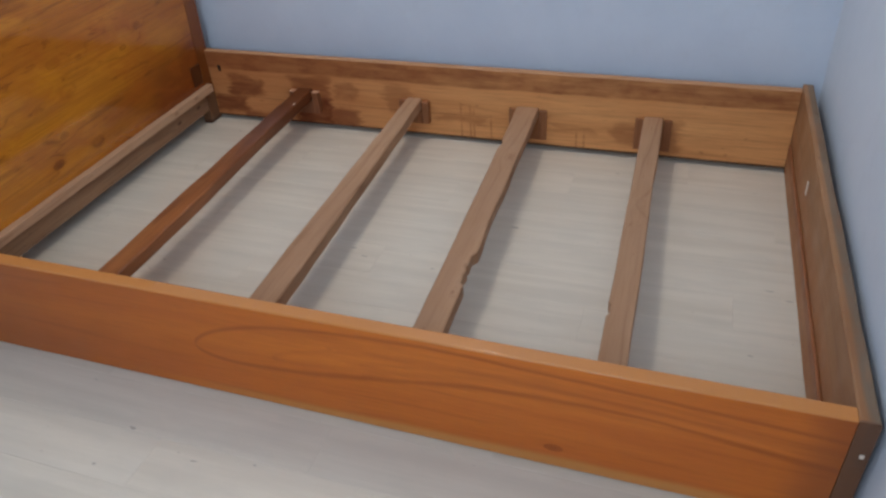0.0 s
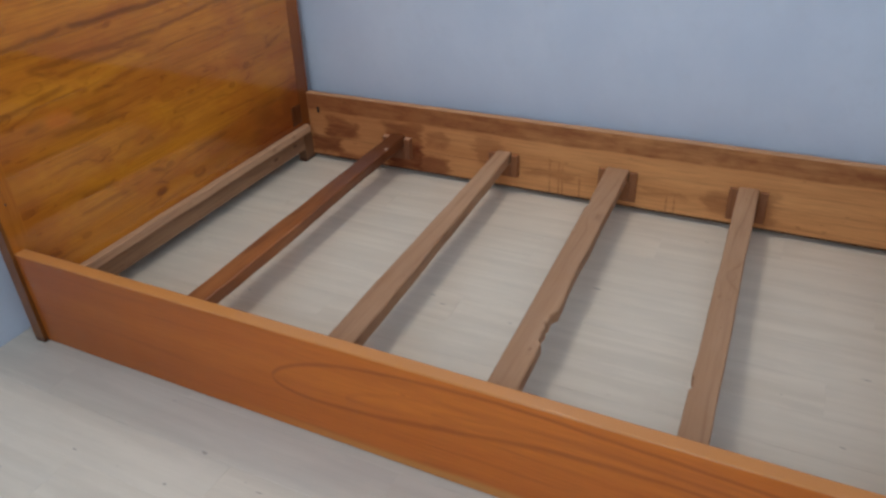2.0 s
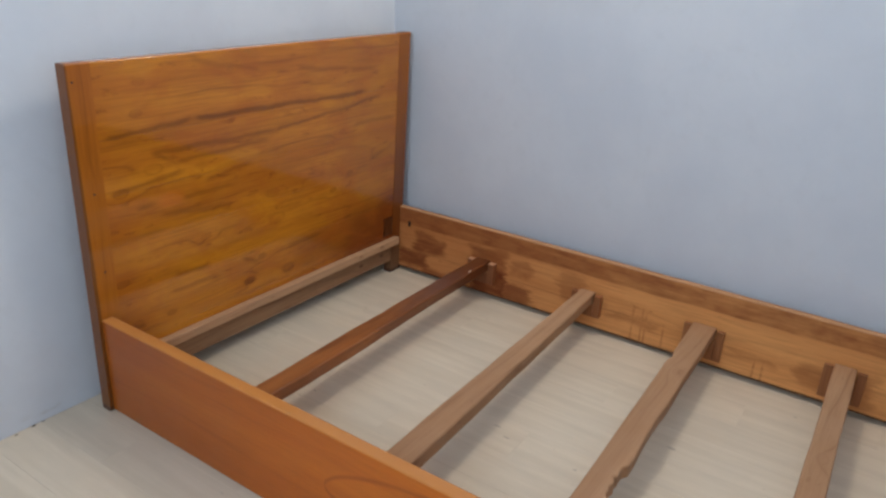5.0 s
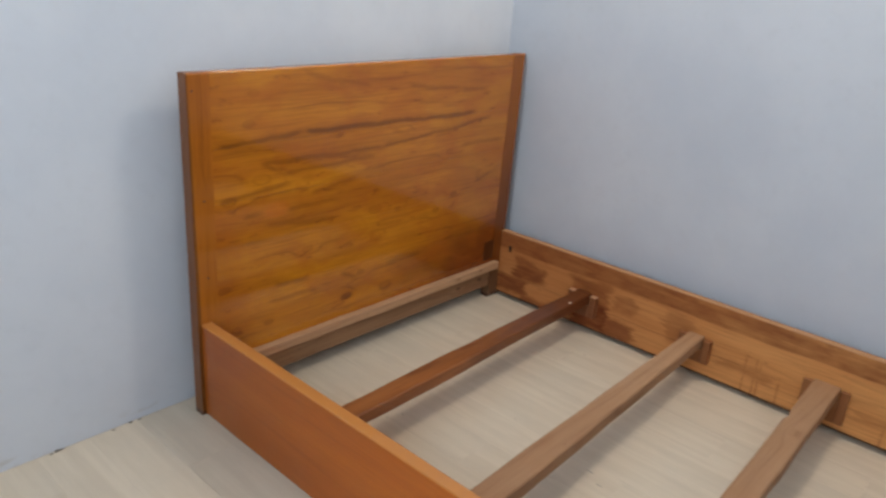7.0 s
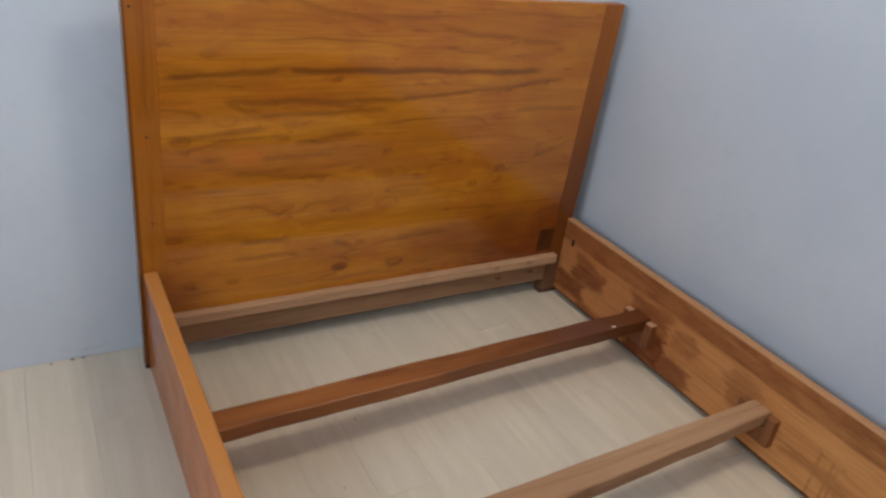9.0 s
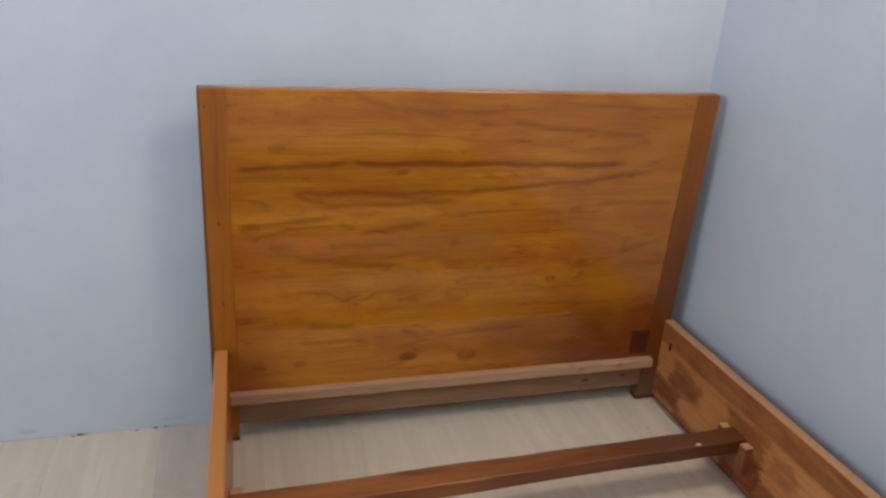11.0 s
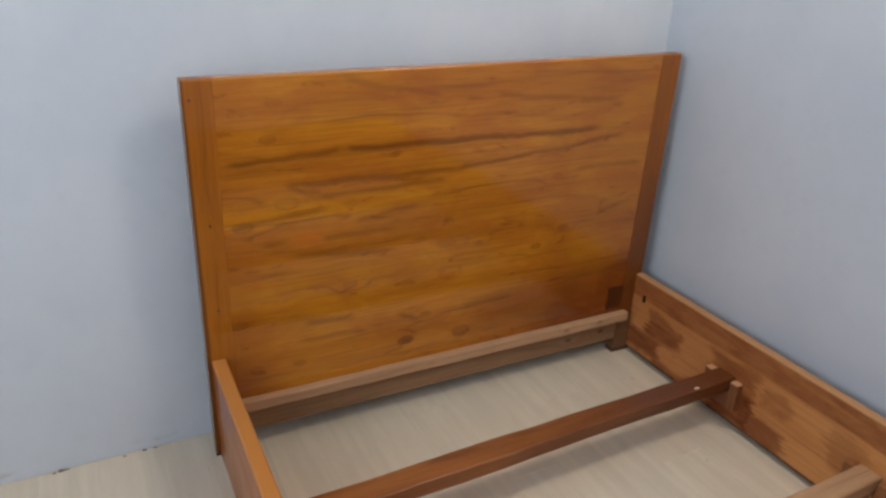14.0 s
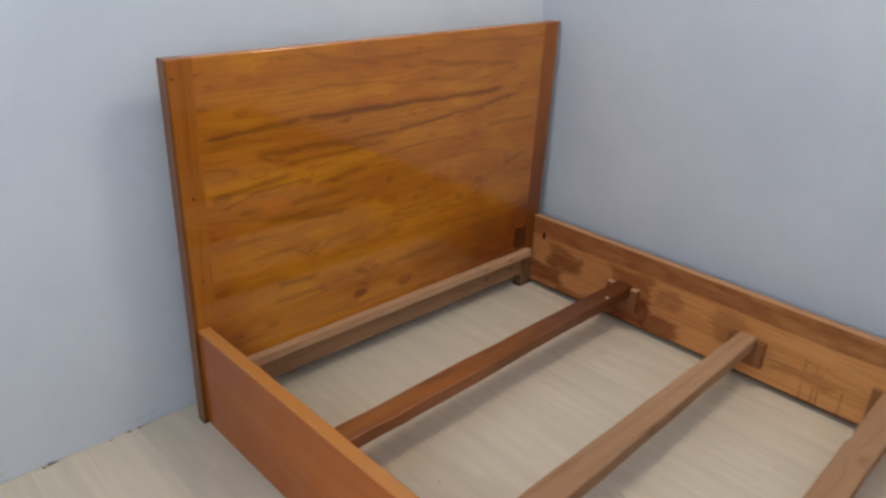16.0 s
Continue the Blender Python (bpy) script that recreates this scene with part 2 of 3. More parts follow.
def head_tones(n, x, y, z, color):
    yellow = n.step(n.noise(n.join(2.0, n.math("MULTIPLY", y, 2.2), n.math("MULTIPLY", z, 6.0)), 1.0, 2.0), 0.5, 0.68, 0.0, 0.45)
    color = n.mix(yellow, color, (0.56, 0.215, 0.009))
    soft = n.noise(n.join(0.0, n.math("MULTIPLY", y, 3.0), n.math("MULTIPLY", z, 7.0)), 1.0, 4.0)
    # redder and darker towards the lower right
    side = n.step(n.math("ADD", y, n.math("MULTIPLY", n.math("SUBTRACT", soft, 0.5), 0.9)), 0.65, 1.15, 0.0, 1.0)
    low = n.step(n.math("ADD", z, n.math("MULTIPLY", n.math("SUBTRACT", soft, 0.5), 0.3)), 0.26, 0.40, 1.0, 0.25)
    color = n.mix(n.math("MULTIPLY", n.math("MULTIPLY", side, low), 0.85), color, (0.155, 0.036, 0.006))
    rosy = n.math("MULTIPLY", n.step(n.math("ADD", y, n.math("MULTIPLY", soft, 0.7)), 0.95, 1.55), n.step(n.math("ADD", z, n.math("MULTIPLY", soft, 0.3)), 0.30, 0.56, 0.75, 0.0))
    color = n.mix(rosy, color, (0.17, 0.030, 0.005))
    # uneven coats of varnish: soft red-brown clouds and small dabs
    cloud = n.noise(n.join(4.0, n.math("MULTIPLY", y, 5.0), n.math("MULTIPLY", z, 11.0)), 1.0, 4.0, 0.6, 0.6)
    color = n.mix(n.step(cloud, 0.42, 0.68, 0.0, 0.5), color, (0.33, 0.080, 0.008))
    dab = n.noise(n.join(7.0, n.math("MULTIPLY", y, 13.0), n.math("MULTIPLY", z, 42.0)), 1.0, 3.0, 0.55, 0.8)
    color = n.mix(n.math("MULTIPLY", n.step(dab, 0.58, 0.72, 0.0, 0.5), n.step(cloud, 0.38, 0.55)), color, (0.15, 0.036, 0.005))
    # a redder margin beside the stile and a bare reddish knot patch
    margin = n.step(n.math("ADD", y, n.math("MULTIPLY", n.math("SUBTRACT", cloud, 0.5), 0.2)), 0.06, 0.17, 0.5, 0.0)
    color = n.mix(n.math("MULTIPLY", margin, n.step(z, 0.25, 0.75, 1.0, 0.2)), color, (0.24, 0.048, 0.006))
    oval = n.math("ADD", n.math("POWER", n.math("DIVIDE", n.math("ABSOLUTE", n.math("SUBTRACT", y, 0.245)), 0.045), 2.0), n.math("POWER", n.math("DIVIDE", n.math("ABSOLUTE", n.math("SUBTRACT", z, 0.545)), 0.024), 2.0))
    color = n.mix(n.step(oval, 0.3, 1.4, 0.35, 0.0), color, (0.55, 0.13, 0.010))
    # dark mineral streaks and growth lines, each from one end to the other
    sway = n.math("MULTIPLY", n.math("SUBTRACT", n.noise(n.join(3.0, n.math("MULTIPLY", y, 8.0), n.math("MULTIPLY", z, 6.0)), 1.0, 3.0), 0.5), 0.024)
    zz = n.math("ADD", z, sway)
    for y0, z0, y1, z1, much in HEAD_LINES:
        slope = (z1 - z0) / (y1 - y0)
        line = n.math("ADD", n.math("MULTIPLY", y, slope), z0 - slope * y0)
        d = n.math("ABSOLUTE", n.math("SUBTRACT", zz, line))
        ink = n.step(d, 0.0008, n.math("ADD", 0.004, n.math("MULTIPLY", soft, 0.018)), 0.8 * much, 0.0)
        ink = n.math("MULTIPLY", ink, n.math("MULTIPLY", n.step(y, y0, y0 + 0.03), n.step(y, y1 - 0.04, y1 + 0.01, 1.0, 0.0)))
        color = n.mix(ink, color, (0.11, 0.028, 0.004))
    return color


def stile_tones(n, x, y, z, color):
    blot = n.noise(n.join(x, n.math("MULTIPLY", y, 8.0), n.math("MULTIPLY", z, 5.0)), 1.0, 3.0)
    # right stile darker, most towards its lower end
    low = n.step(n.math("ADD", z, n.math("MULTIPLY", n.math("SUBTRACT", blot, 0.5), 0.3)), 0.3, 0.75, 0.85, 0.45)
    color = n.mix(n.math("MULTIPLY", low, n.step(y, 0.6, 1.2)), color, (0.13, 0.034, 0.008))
    # outer left face darker
    color = n.mix(n.step(y, 0.0015, 0.006, 0.75, 0.0), color, (0.10, 0.034, 0.010))
    color = n.mix(n.math("MULTIPLY", n.step(z, 0.118, 0.126, 0.8, 0.0), n.step(y, 1.0, 1.1)), color, (0.16, 0.085, 0.045))
    # both stiles darkest in the lowest centimetres
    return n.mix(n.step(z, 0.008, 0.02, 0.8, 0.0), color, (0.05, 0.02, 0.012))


def foot_stain(n, x, y, z, color):
    blot = n.noise(n.join(n.math("MULTIPLY", x, 20.0), n.math("MULTIPLY", y, 4.0), n.math("MULTIPLY", z, 6.0)), 1.0, 4.0, 0.6)
    grey = n.math("MULTIPLY", n.step(n.math("ADD", x, n.math("MULTIPLY", y, 0.0115)), 2.026, 2.034), n.step(blot, 0.35, 0.55, 0.35, 0.9))
    color = n.mix(grey, color, (0.13, 0.105, 0.075))
    color = n.mix(n.math("MULTIPLY", n.step(blot, 0.45, 0.62), 0.45), color, (0.24, 0.095, 0.03))
    rusty = n.math("MULTIPLY", n.step(n.math("ADD", z, n.math("MULTIPLY", blot, 0.05)), 0.17, 0.22, 0.65, 0.0), n.step(y, 0.9, 1.15, 1.0, 0.4))
    color = n.mix(rusty, color, (0.33, 0.125, 0.036))
    return n.mix(n.step(y, 0.001, 0.006, 0.85, 0.0), color, (0.10, 0.042, 0.020))


def bearer_stain(n, x, y, z, color):
    blot = n.noise(n.join(n.math("MULTIPLY", x, 18.0), n.math("MULTIPLY", y, 3.5), n.math("MULTIPLY", z, 18.0)), 1.0, 4.0, 0.6)
    far_end = n.step(n.math("ADD", y, n.math("MULTIPLY", n.math("SUBTRACT", blot, 0.5), 0.9)), 0.25, 1.05, 0.0, 0.85)
    color = n.mix(far_end, color, (0.085, 0.022, 0.008))
    return n.mix(n.step(blot, 0.55, 0.7, 0.0, 0.5), color, (0.12, 0.030, 0.009))


def sawn_top(n, x, y, z, color):
    return n.mix(n.step(z, 0.1438, 0.1452), color, (0.50, 0.27, 0.15))


HEAD_KNOTS = ((0.182, 0.861, 0.011, 0.45), (0.165, 0.785, 0.011, 0.6), (0.494, 0.213, 0.012, 0.95), (0.604, 0.476, 0.016, 0.5),
              (0.965, 0.462, 0.012, 0.75), (0.10, 0.59, 0.014, 0.5), (0.20, 0.635, 0.017, 0.35), (0.66, 0.20, 0.014, 0.6),
              (0.21, 0.215, 0.009, 0.5), (0.105, 0.215, 0.008, 0.5), (0.345, 0.405, 0.011, 0.45), (0.70, 0.46, 0.008, 0.6),
              (0.075, 0.35, 0.012, 0.7), (0.35, 0.615, 0.012, 0.4), (0.93, 0.615, 0.010, 0.45), (0.55, 0.28, 0.010, 0.6),
              (0.88, 0.42, 0.009, 0.45), (0.62, 0.38, 0.009, 0.4), (0.47, 0.865, 0.007, 0.45), (1.12, 0.50, 0.017, 0.4))

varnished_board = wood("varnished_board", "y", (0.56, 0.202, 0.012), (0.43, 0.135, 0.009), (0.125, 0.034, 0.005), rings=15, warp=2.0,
                       lines=0.4, knots=HEAD_KNOTS, rough=0.38, coat=1.0, coat_rough=0.04, vary=0.0, stretch=0.9, tones=head_tones, flame=0.16, specular=0.1)
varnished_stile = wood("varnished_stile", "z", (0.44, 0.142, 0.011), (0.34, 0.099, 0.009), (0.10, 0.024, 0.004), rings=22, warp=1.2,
                       lines=0.35, rough=0.38, coat=0.6, coat_rough=0.04, tones=stile_tones, specular=0.1)
varnished_rail = wood("varnished_rail", "x", (0.59, 0.158, 0.014), (0.49, 0.118, 0.010), (0.16, 0.028, 0.005), warp=1.6,
                      lines=0.22, knots=((1.546, 0.057, 0.011, 0.8), (1.10, 0.205, 0.004, 0.5)), rough=0.36, coat=0.4,
                      coat_rough=0.07, stretch=0.6, tones=band_tones, specular=0.15, streaks=0.12)
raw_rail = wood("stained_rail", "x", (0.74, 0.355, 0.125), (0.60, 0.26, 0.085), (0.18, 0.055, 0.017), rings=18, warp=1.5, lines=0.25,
                rough=0.55, tones=rail_stain_shade, specular=0.22)
red_bearer = wood("varnished_bearer", "y", (0.40, 0.15, 0.045), (0.27, 0.085, 0.022), (0.06, 0.018, 0.007), rings=20, warp=1.0, lines=0.5,
                  rough=0.45, coat=0.3, coat_rough=0.2, across="x", specular=0.2, tones=bearer_stain)
pale_bearer = wood("unfinished_bearer", "y", (0.44, 0.255, 0.14), (0.33, 0.175, 0.09), (0.17, 0.07, 0.03), rings=24, warp=1.4,
                   lines=0.5, knots=((0.292, 1.258, 0.0045, 1.0), (0.162, 1.235, 0.003, 0.9), (0.92, 1.225, 0.012, 0.4), (0.75, 1.62, 0.015, 0.4)), rough=0.7, across="x", vary=0.5)
pale_ledger = wood("unfinished_ledger", "y", (0.50, 0.295, 0.165), (0.42, 0.225, 0.12), (0.17, 0.075, 0.035), rings=20, warp=1.0, lines=0.3,
                   knots=((1.0, 0.140, 0.007, 0.7), (1.12, 0.142, 0.007, 0.7)), rough=0.6)
# the two dark knot marks are painted for bolt holes
brown_panel = wood("unfinished_panel", "y", (0.34, 0.19, 0.095), (0.27, 0.14, 0.07), (0.1, 0.04, 0.02), rings=18, lines=0.4, rough=0.65,
                   knots=((1.03, 0.085, 0.007, 0.9), (1.15, 0.09, 0.007, 0.9)))
grey_foot = wood("weathered_footboard", "y", (0.40, 0.20, 0.085), (0.30, 0.145, 0.06), (0.12, 0.055, 0.03), rings=20, warp=1.6, lines=0.45,
                 rough=0.55, tones=foot_stain)
dark_block = wood("stained_block", "z", (0.24, 0.085, 0.032), (0.18, 0.06, 0.022), (0.07, 0.022, 0.01), rings=12, lines=0.3, rough=0.5, tones=sawn_top)
tan_block = wood("smeared_block", "z", (0.33, 0.135, 0.047), (0.25, 0.092, 0.033), (0.12, 0.036, 0.012), rings=12, lines=0.3, rough=0.5)
end_grain = wood("stained_ledger", "y", (0.34, 0.13, 0.045), (0.26, 0.085, 0.028), (0.09, 0.024, 0.010), rings=24, lines=0.4, rough=0.5)
dark_wood = wood("dark_patch_wood", "z", (0.085, 0.022, 0.005), (0.065, 0.017, 0.004), (0.04, 0.010, 0.003), rings=6, lines=0.3, rough=0.34, coat=0.25, coat_rough=0.1)


def plain(name, color, rough, metal=0.0):
    n = Net(name)
    pos, x, y, z = n.coords()
    grain = n.noise(pos, 90.0, 3.0)
    c = n.mix(n.step(grain, 0.3, 0.7, 0.0, 0.35), color, tuple(0.6 * k for k in color))
    n.bump(grain, 0.2)
    n.bsdf.inputs["Metallic"].default_value = metal
    return n.finish(c, rough)


slot_dark = plain("dark_slot_shade", (0.03, 0.025, 0.02), 0.5, 0.6)
pale_chip = plain("bare_wood_chip", (0.72, 0.6, 0.48), 0.7)
crumb_grey = plain("plaster_crumb", (0.2, 0.175, 0.15), 0.9)


def wall_paint():
    n = Net("wall_paint")
    pos, x, y, z = n.coords()
    cloud = n.noise(pos, 2.3, 5.0, 0.6)
    trowel = n.noise(pos, 22.0, 4.0, 0.6)
    fine = n.noise(pos, 240.0, 3.0)
    c = n.mix(n.step(cloud, 0.3, 0.7), (0.59, 0.63, 0.688), (0.535, 0.58, 0.648))
    c = n.mix(n.step(trowel, 0.5, 0.75, 0.0, 0.35), c, (0.53, 0.565, 0.62))
    grime_shade = n.noise(n.join(n.math("MULTIPLY", x, 9.0), n.math("MULTIPLY", y, 9.0), n.math("MULTIPLY", z, 30.0)), 1.0, 4.0, 0.65)
    c = n.mix(n.math("MULTIPLY", n.step(grime_shade, 0.5, 0.68), n.step(z, 0.005, 0.045, 0.6, 0.0)), c, (0.36, 0.32, 0.27))
    n.bump(n.math("ADD", n.math("MULTIPLY", trowel, 1.0), n.math("MULTIPLY", fine, 0.15)), 0.25, 0.002)
    return n.finish(c, 0.62)


def floor_board():
    n = Net("pale_laminate")
    pos, x, y, z = n.coords()
    rnd = n.random()
    us = n.math("ADD", x, n.math("MULTIPLY", rnd, 9.0))
    vs = n.math("ADD", y, n.math("MULTIPLY", rnd, 5.0))
    band = n.noise(n.join(n.math("MULTIPLY", us, 1.6), n.math("MULTIPLY", vs, 26.0), 0.0), 1.0, 4.0, 0.6)
    fine = n.noise(n.join(n.math("MULTIPLY", us, 9.0), n.math("MULTIPLY", vs, 190.0), 0.0), 1.0, 3.0)
    c = n.mix(n.step(band, 0.3, 0.7), (0.655, 0.565, 0.445), (0.575, 0.487, 0.375))
    c = n.mix(n.step(fine, 0.4, 0.75, 0.0, 0.10), c, (0.48, 0.41, 0.32))
    haze = n.noise(n.join(n.math("MULTIPLY", us, 5.0), n.math("MULTIPLY", vs, 13.0), 3.0), 1.0, 4.0, 0.6)
    c = n.mix(n.step(haze, 0.42, 0.68, 0.0, 0.35), c, (0.50, 0.435, 0.35))
    c = n.mix(n.math("MULTIPLY", rnd, 0.3), c, (0.60, 0.53, 0.43))
    fleck = n.step(n.noise(n.join(n.math("MULTIPLY", us, 22.0), n.math("MULTIPLY", vs, 48.0), 2.0), 1.0, 1.0), 0.75, 0.80, 0.0, 0.6)
    c = n.mix(fleck, c, (0.25, 0.20, 0.16))
    n.bump(fine, 0.06)
    return n.finish(c, n.step(band, 0.3, 0.7, 0.36, 0.46), specular=0.45)


paint = wall_paint()
laminate = floor_board()
joint_dark = plain("joint_dark", (0.45, 0.38, 0.3), 0.8)
white_ceiling = plain("ceiling_paint", (0.66, 0.67, 0.68), 0.8)


# ---- mesh helpers ----
def link(name, bm, material, parent=None, label="", smooth=True):
    me = bpy.data.meshes.new(name)
    bm.to_mesh(me)
    bm.free()
    me.materials.append(material)
    if smooth:
        me.polygons.foreach_set("use_smooth", [True] * len(me.polygons))
        me.set_sharp_from_angle(angle=radians(38))
    ob = new(name, me)
    if parent:
        ob.parent = parent
    if label:
        ob["label"] = label
    return ob


part = link


def box(x0, x1, y0, y1, z0, z1, bevel=0.0, segments=2):
    bm = bmesh.new()
    bmesh.ops.create_cube(bm, size=1.0, matrix=Matrix.Translation(((x0 + x1) / 2, (y0 + y1) / 2, (z0 + z1) / 2)) @ Matrix.Diagonal((x1 - x0, y1 - y0, z1 - z0, 1)))
    if bevel:
        bmesh.ops.bevel(bm, geom=bm.edges[:], offset=bevel, segments=segments, profile=0.5, affect="EDGES")
    return bm


def beam(axis, stations, bevel, wear=0.0, seed=0.0, low=None):
    """A sawn length lofted along one axis; stations: (place, lo, hi, z0, z1). Corners are eased, faces slightly uneven."""
    bm = bmesh.new()
    rows = []
    for i, (s, lo, hi, z0, z1) in enumerate(stations):
        c, b = bevel if low is None else low, bevel
        ring = []
        for ca, cz, turn, b in ((hi - c, z0 + c, -90, c), (hi - b, z1 - b, 0, b), (lo + b, z1 - b, 90, b), (lo + c, z0 + c, 180, c)):
            # a close pair of points on each flat keeps it flat under smooth shading
            e = b * 0.25
            ring.append((ca + b * math.cos(radians(turn)) + e * math.sin(radians(turn)), cz + b * math.sin(radians(turn)) - e * math.cos(radians(turn))))
            for q in range(4):
                angle = radians(turn + 30 * q)
                ring.append((ca + b * math.cos(angle), cz + b * math.sin(angle)))
            ring.append((ca + b * math.cos(angle) - e * math.sin(angle), cz + b * math.sin(angle) + e * math.cos(angle)))
        row = []
        for k, (a, z) in enumerate(ring):
            d = wear * noise.noise(Vector((s * 9.0, a * 14.0 + seed, z * 14.0)))
            e = wear * noise.noise(Vector((s * 7.0 + 5.0, a * 14.0 + seed, z * 14.0)))
            row.append(bm.verts.new((a + d, s, z + e) if axis == "y" else (s, a + d, z + e)))
        rows.append(row)
    count = len(rows[0])
    for r0, r1 in zip(rows, rows[1:]):
        for k in range(count):
            bm.faces.new((r0[k], r0[(k + 1) % count], r1[(k + 1) % count], r1[k]))
    bm.faces.new(rows[0][::-1])
    bm.faces.new(rows[-1])
    bmesh.ops.recalc_face_normals(bm, faces=bm.faces[:])
    return bm


def even(s0, s1, count, lo, hi, z0, z1):
    return [(s0 + (s1 - s0) * i / count, lo, hi, z0, z1) for i in range(count + 1)]


# ---- room ----
X0, X1, Y0, Y1, TOP = -0.102, 2.062, -1.85, 1.335, 2.6
T = 0.12


def structure(name, bm, material, label, category):
    return tagged(link(name, bm, material, smooth=False), label, category, kind="structure")


structure("wall_head", box(X0 - T, X0, Y0 - T, Y1 + T, 0, TOP), paint, "pale blue-white painted plaster wall behind the headboard", "wall")
structure("wall_side", box(X0, X1, Y1, Y1 + T, 0, TOP), paint, "pale blue-white painted plaster wall along the bed", "wall")
structure("wall_foot", box(X1, X1 + T, Y0 - T, Y1 + T, 0, TOP), paint, "pale blue-white painted plaster wall at the bed's foot", "wall")
structure("ceiling", box(X0 - T, X1 + T, Y0 - T, Y1 + T, TOP, TOP + T), white_ceiling, "plain white painted ceiling", "ceiling")
# unseen wall behind the camera, with an assumed window opening
WX0, WX1, WZ0, WZ1 = 0.70, 1.90, 1.05, 2.25
back = bmesh.new()
for a, b, c, d in ((X0, WX0, 0, TOP), (WX1, X1, 0, TOP), (WX0, WX1, 0, WZ0), (WX0, WX1, WZ1, TOP)):
    piece = box(a, b, Y0 - T, Y0, c, d)
    me = bpy.data.meshes.new("tmp")
    piece.to_mesh(me)
    piece.free()
    back.from_mesh(me)
    bpy.data.meshes.remove(me)
structure("wall_window", back, paint, "pale blue-white painted wall, unseen, with an assumed window opening", "wall")
floor = structure("floor", box(X0 - T, X1 + T, Y0 - T, Y1 + T, -0.08, -0.0025), joint_dark, "pale whitewashed wood-look laminate floor in long planks", "floor")

# ---- bed ----
W, HIGH, RAIL = 1.30, 0.92, 0.274
bed = tagged(new("bed_frame"), "varnished wooden bed frame without slats or mattress, headboard against wall", "bed frame")

# headboard
THICK = 0.036
core = part("headboard", box(-THICK + 0.004, -0.012, 0.05, W - 0.05, 0.05, HIGH - 0.004, 0.002), brown_panel, bed, "glossy amber-varnished headboard of horizontal boards", smooth=False)
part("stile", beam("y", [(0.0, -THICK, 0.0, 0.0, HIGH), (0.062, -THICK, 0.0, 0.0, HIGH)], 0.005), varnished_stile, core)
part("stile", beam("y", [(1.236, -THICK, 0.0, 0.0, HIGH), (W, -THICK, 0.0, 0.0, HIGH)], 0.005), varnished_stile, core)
edges = (0.172, 0.296, 0.455, 0.59, 0.732)
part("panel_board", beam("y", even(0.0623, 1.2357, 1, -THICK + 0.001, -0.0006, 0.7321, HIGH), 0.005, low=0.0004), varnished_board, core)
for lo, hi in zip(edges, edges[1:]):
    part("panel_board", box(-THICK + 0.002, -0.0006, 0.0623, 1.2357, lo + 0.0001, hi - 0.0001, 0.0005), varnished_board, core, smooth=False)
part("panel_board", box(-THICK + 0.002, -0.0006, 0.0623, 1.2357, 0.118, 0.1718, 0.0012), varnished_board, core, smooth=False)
part("panel_board", box(-THICK + 0.002, -0.002, 0.0623, 1.2357, 0.052, 0.1176, 0.0012), brown_panel, core, "unvarnished bottom board", smooth=False)
part("ledger", beam("y", even(0.040, 1.252, 40, 0.0006, 0.024, 0.124, 0.152), 0.002, 0.0012), pale_ledger, core, "pale unvarnished ledger strip")
# thin dark square on the boards near the far rail
part("corner_patch", box(0.0004, 0.002, 1.180, 1.2355, 0.165, 0.238, 0.0006), dark_wood, core, "dark square patch", smooth=False)

# the headboard stands a little out of square, narrower at its foot
for piece in [core] + list(core.children):
    for v in piece.data.vertices:
        v.co.y -= (HIGH - v.co.z) / 0.63 * (0.006 + 0.015 * v.co.y / W)

for py, pz in ((0.014, 0.878), (0.030, 0.606), (0.030, 0.40)):
    plug = bmesh.new()
    bmesh.ops.create_cone(plug, cap_ends=True, segments=14, radius1=0.0033, radius2=0.0028, depth=0.0016, matrix=Matrix.Translation((0.0004, py, pz)) @ Matrix.Rotation(radians(90), 4, "Y"))
    part("screw_plug", plug, dark_wood, core, "small dark screw plug")

# rails
near = part("side_rail", beam("x", even(0.001, 2.0165, 60, 0.002, 0.035, 0.0015, RAIL), 0.0045, 0.0004), varnished_rail, bed, "orange-varnished side rail facing the room")
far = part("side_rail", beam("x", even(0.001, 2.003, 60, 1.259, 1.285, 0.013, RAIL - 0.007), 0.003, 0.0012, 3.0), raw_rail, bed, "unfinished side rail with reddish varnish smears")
# slightly raised dark box in place of the shaded hole
part("bolt_hole", box(0.043, 0.054, 1.2575, 1.2605, 0.192, 0.215, 0.001), slot_dark, far, "dark piece for the shade inside a bolt slot", smooth=False)

# footboard
foot = part("footboard", beam("y", [(q * 1.288, 2.0175 - 0.013 * q, 2.049 - 0.016 * q, 0.0, RAIL + 0.002) for q in (i / 50 for i in range(51))], 0.004, 0.0015, 6.0), grey_foot, bed, "weathered unfinished footboard plank")
part("ledger", beam("y", [(0.06 + 1.175 * i / 40, 2.0085 - 0.010 * i / 40, 2.0163 - 0.0122 * i / 40, 0.08, 0.108) for i in range(41)], 0.002, 0.0012, 8.0), end_grain, foot, "reddish stained ledger strip")
part("chip", box(2.0064, 2.0094, 0.845, 0.857, 0.170, 0.205, 0.001), pale_chip, foot, "pale bare-wood chip", smooth=False)
part("chip", box(2.034, 2.041, -0.0025, 0.001, 0.196, 0.204, 0.001), pale_chip, foot, "pale bare-wood chip", smooth=False)


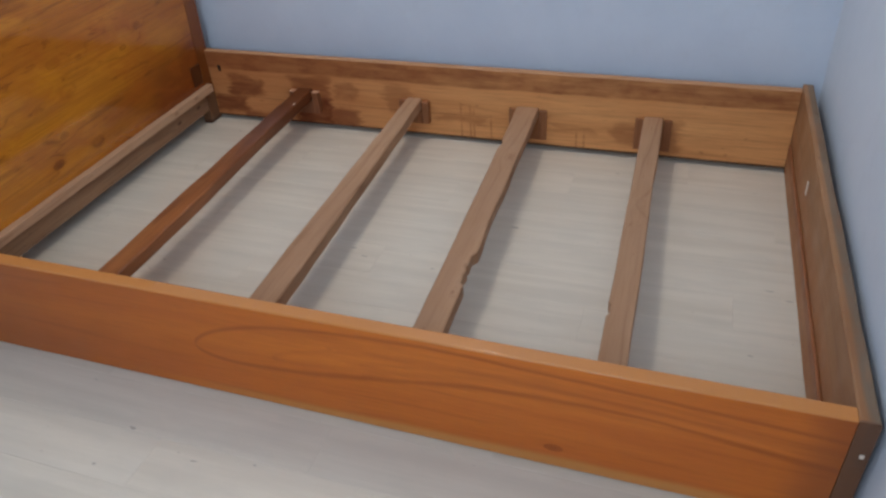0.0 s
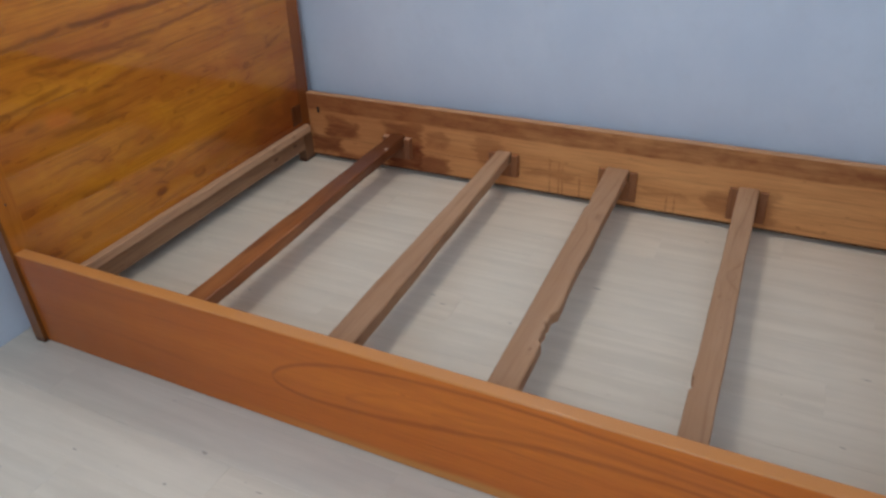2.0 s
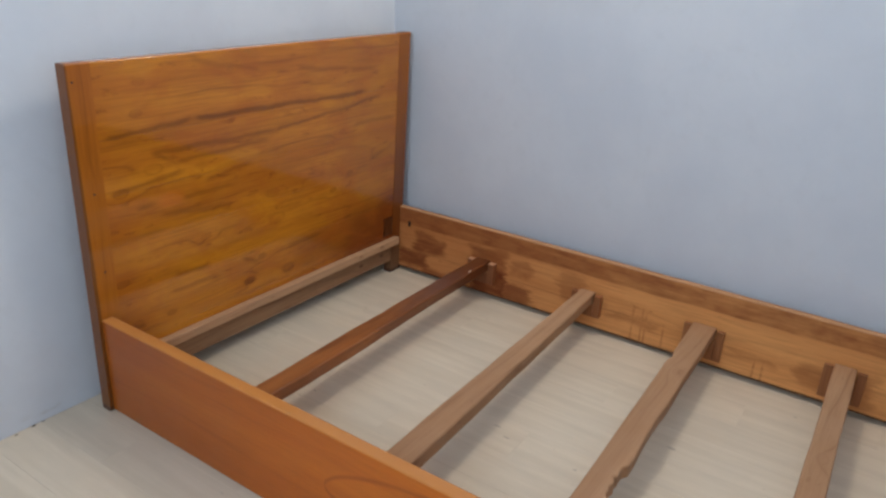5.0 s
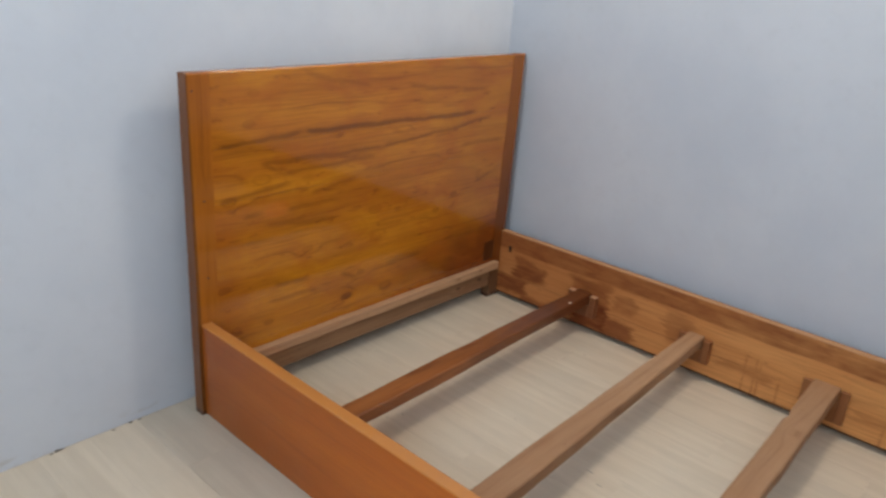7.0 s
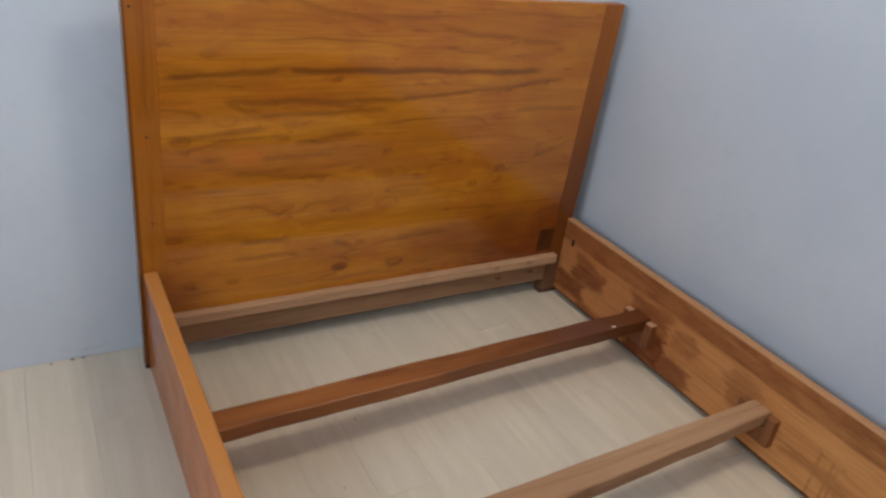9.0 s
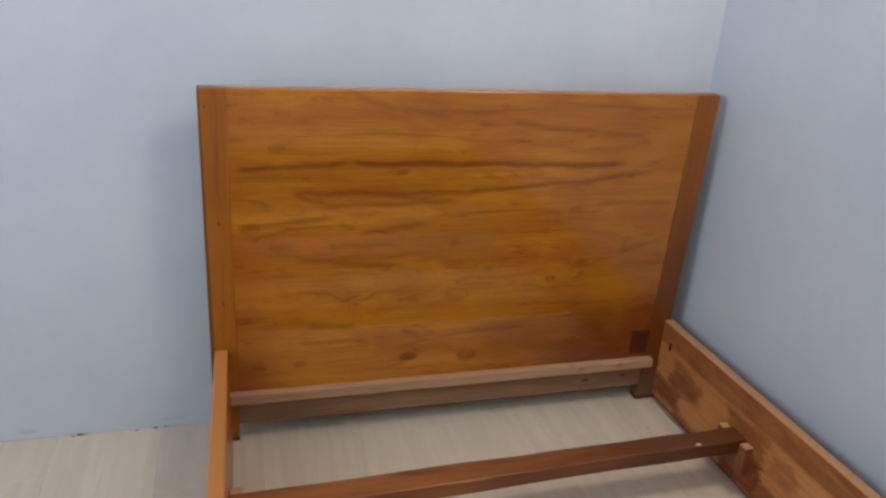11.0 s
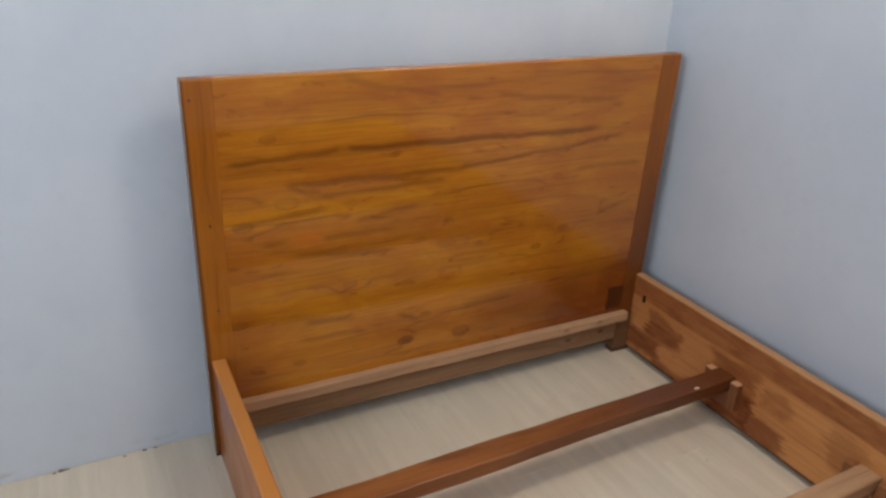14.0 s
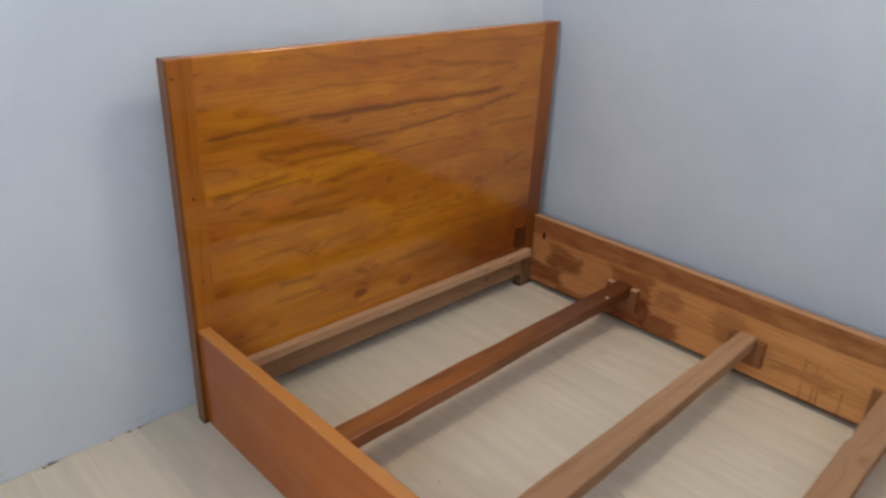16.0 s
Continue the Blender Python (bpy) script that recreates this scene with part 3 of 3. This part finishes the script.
# bearers across the rails, and the blocks that hold them
def notch(y, at, length, depth):
    d = abs(y - at) / length
    return depth * max(0.0, 1 - d * d) if d < 1 else 0.0


def bite(y, y0, y1, depth):
    """A broken-out edge with short, ragged ends."""
    ends = min(1.0, max(0.0, (y - y0) / 0.008)) * min(1.0, max(0.0, (y1 - y) / 0.012))
    return depth * ends * (0.85 + 0.6 * noise.noise(Vector((y * 60.0, 2.0, y0 * 9))))


BEARERS = (  # near left, near right, far left, far right, top, low
    (0.389, 0.455, 0.364, 0.421, 0.152, 0.115),
    (0.812, 0.888, 0.786, 0.838, 0.150, 0.112),
    (1.216, 1.284, 1.170, 1.241, 0.150, 0.116),
    (1.602, 1.661, 1.576, 1.633, 0.150, 0.116),
)
NEAR_Y, FAR_Y = 0.0365, 1.2585
for k, (a, b, c, d, z1, z0) in enumerate(BEARERS):
    rows = []
    for i in range(241):
        f = i / 240
        y = NEAR_Y + 0.001 + (FAR_Y - NEAR_Y - 0.002) * f
        lo, hi = a + (c - a) * f, b + (d - b) * f
        lo += 0.0025 * noise.noise(Vector((y * 3.0, k * 5.0, 0)))
        hi += 0.0025 * noise.noise(Vector((y * 3.0, k * 5.0, 9.0)))
        if k == 2:
            hi -= bite(y, 0.322, 0.452, 0.011) + notch(y, 0.62, 0.12, 0.004)
            lo += notch(y, 1.0, 0.03, 0.005)
        if k == 3:
            lo += bite(y, 0.298, 0.345, 0.006) + notch(y, 0.337, 0.008, 0.003)
        rows.append((y, lo, hi, z0, z1))
    bearer = part("bearer", beam("y", rows, 0.004, 0.0015, k * 3.0), red_bearer if k == 0 else pale_bearer, bed, "reddish varnished cross bearer" if k == 0 else "unfinished pale brown cross bearer")
    if k == 0:
        part("chip", box(0.414, 0.421, 1.118, 1.132, 0.1495, 0.1525, 0.001), pale_chip, bearer, "pale splintered chip", smooth=False)
    stuff = dark_block if k == 0 else tan_block
    for rail, y0, y1, lo, hi in ((far, 1.236 if k < 2 else 1.247, 1.2595, c, d), (near, 0.0355, 0.060, a, b)):
        low = 0.066 if k < 2 else 0.04
        part("block", box(lo - 0.026, lo - 0.002, y0, y1, low, z1 - 0.006, 0.002), stuff, rail, smooth=False)
        part("block", box(hi + 0.004, hi + 0.028, y0, y1, low, z1 - 0.006, 0.002), stuff, rail, smooth=False)
        part("block", box(lo - 0.0015, hi + 0.0035, y0, y1, low, z0 - 0.0025, 0.002), stuff, rail, smooth=False)

# crumbs of plaster along the foot of the wall
rng = random.Random(4)
for cx, cy, size in ((-0.097, -0.350, 0.008), (-0.094, -0.366, 0.004), (-0.093, -0.212, 0.004), (-0.097, -0.165, 0.006), (-0.097, -0.14, 0.004),
                     (-0.097, -0.55, 0.007), (-0.097, -0.338, 0.004)):
    bm = bmesh.new()
    bmesh.ops.create_icosphere(bm, subdivisions=2, radius=1.0)
    for v in bm.verts:
        v.co *= 0.75 + 0.5 * noise.noise(v.co * 1.7 + Vector((cy * 40, 0, 0)))
        v.co = Vector((v.co.x * size * 0.6, v.co.y * size * 1.4, max(v.co.z, -0.35) * size * 0.6))
    low = min(v.co.z for v in bm.verts)
    crumb = link("plaster_crumb", bm, crumb_grey)
    crumb.location = (cx, cy, -low)
    tagged(crumb, "small dark crumb of plaster on the floor by the wall", "debris", "crumbs along the wall")

# floor planks
PW, PL = 0.127, 0.92
meshes = {}
row = 0
y = -0.145 - PW * 18
while y < Y1 - 0.001:
    y0, y1 = max(y, Y0), min(y + PW, Y1)
    start = 0.985 - PL * 2 + (0.37 * row * PL) % PL - (0.37 * 15 * PL) % PL
    x = start
    while x < X1 - 0.001:
        x0, x1 = max(x, X0), min(x + PL, X1)
        if x1 - x0 > 0.02 and y1 - y0 > 0.01:
            key = (round(x1 - x0, 4), round(y1 - y0, 4))
            if key not in meshes:
                bm = bmesh.new()
                hx, hy, g = key[0] / 2 - 0.0001, key[1] / 2 - 0.0001, 0.0005
                ring = [[bm.verts.new((sx * (hx - e), sy * (hy - e), zz)) for sx, sy in ((-1, -1), (1, -1), (1, 1), (-1, 1))] for e, zz in ((0, -0.0025), (0, -0.0004), (g, 0.0))]
                for r0, r1 in zip(ring, ring[1:]):
                    for q in range(4):
                        bm.faces.new((r0[q], r0[(q + 1) % 4], r1[(q + 1) % 4], r1[q]))
                bm.faces.new(ring[-1])
                me = bpy.data.meshes.new("plank")
                bm.to_mesh(me)
                bm.free()
                me.materials.append(laminate)
                meshes[key] = me
            plank = new("plank", meshes[key])
            plank.location = ((x0 + x1) / 2, (y0 + y1) / 2, 0)
            plank.parent = floor
        x += PL
    y += PW
    row += 1
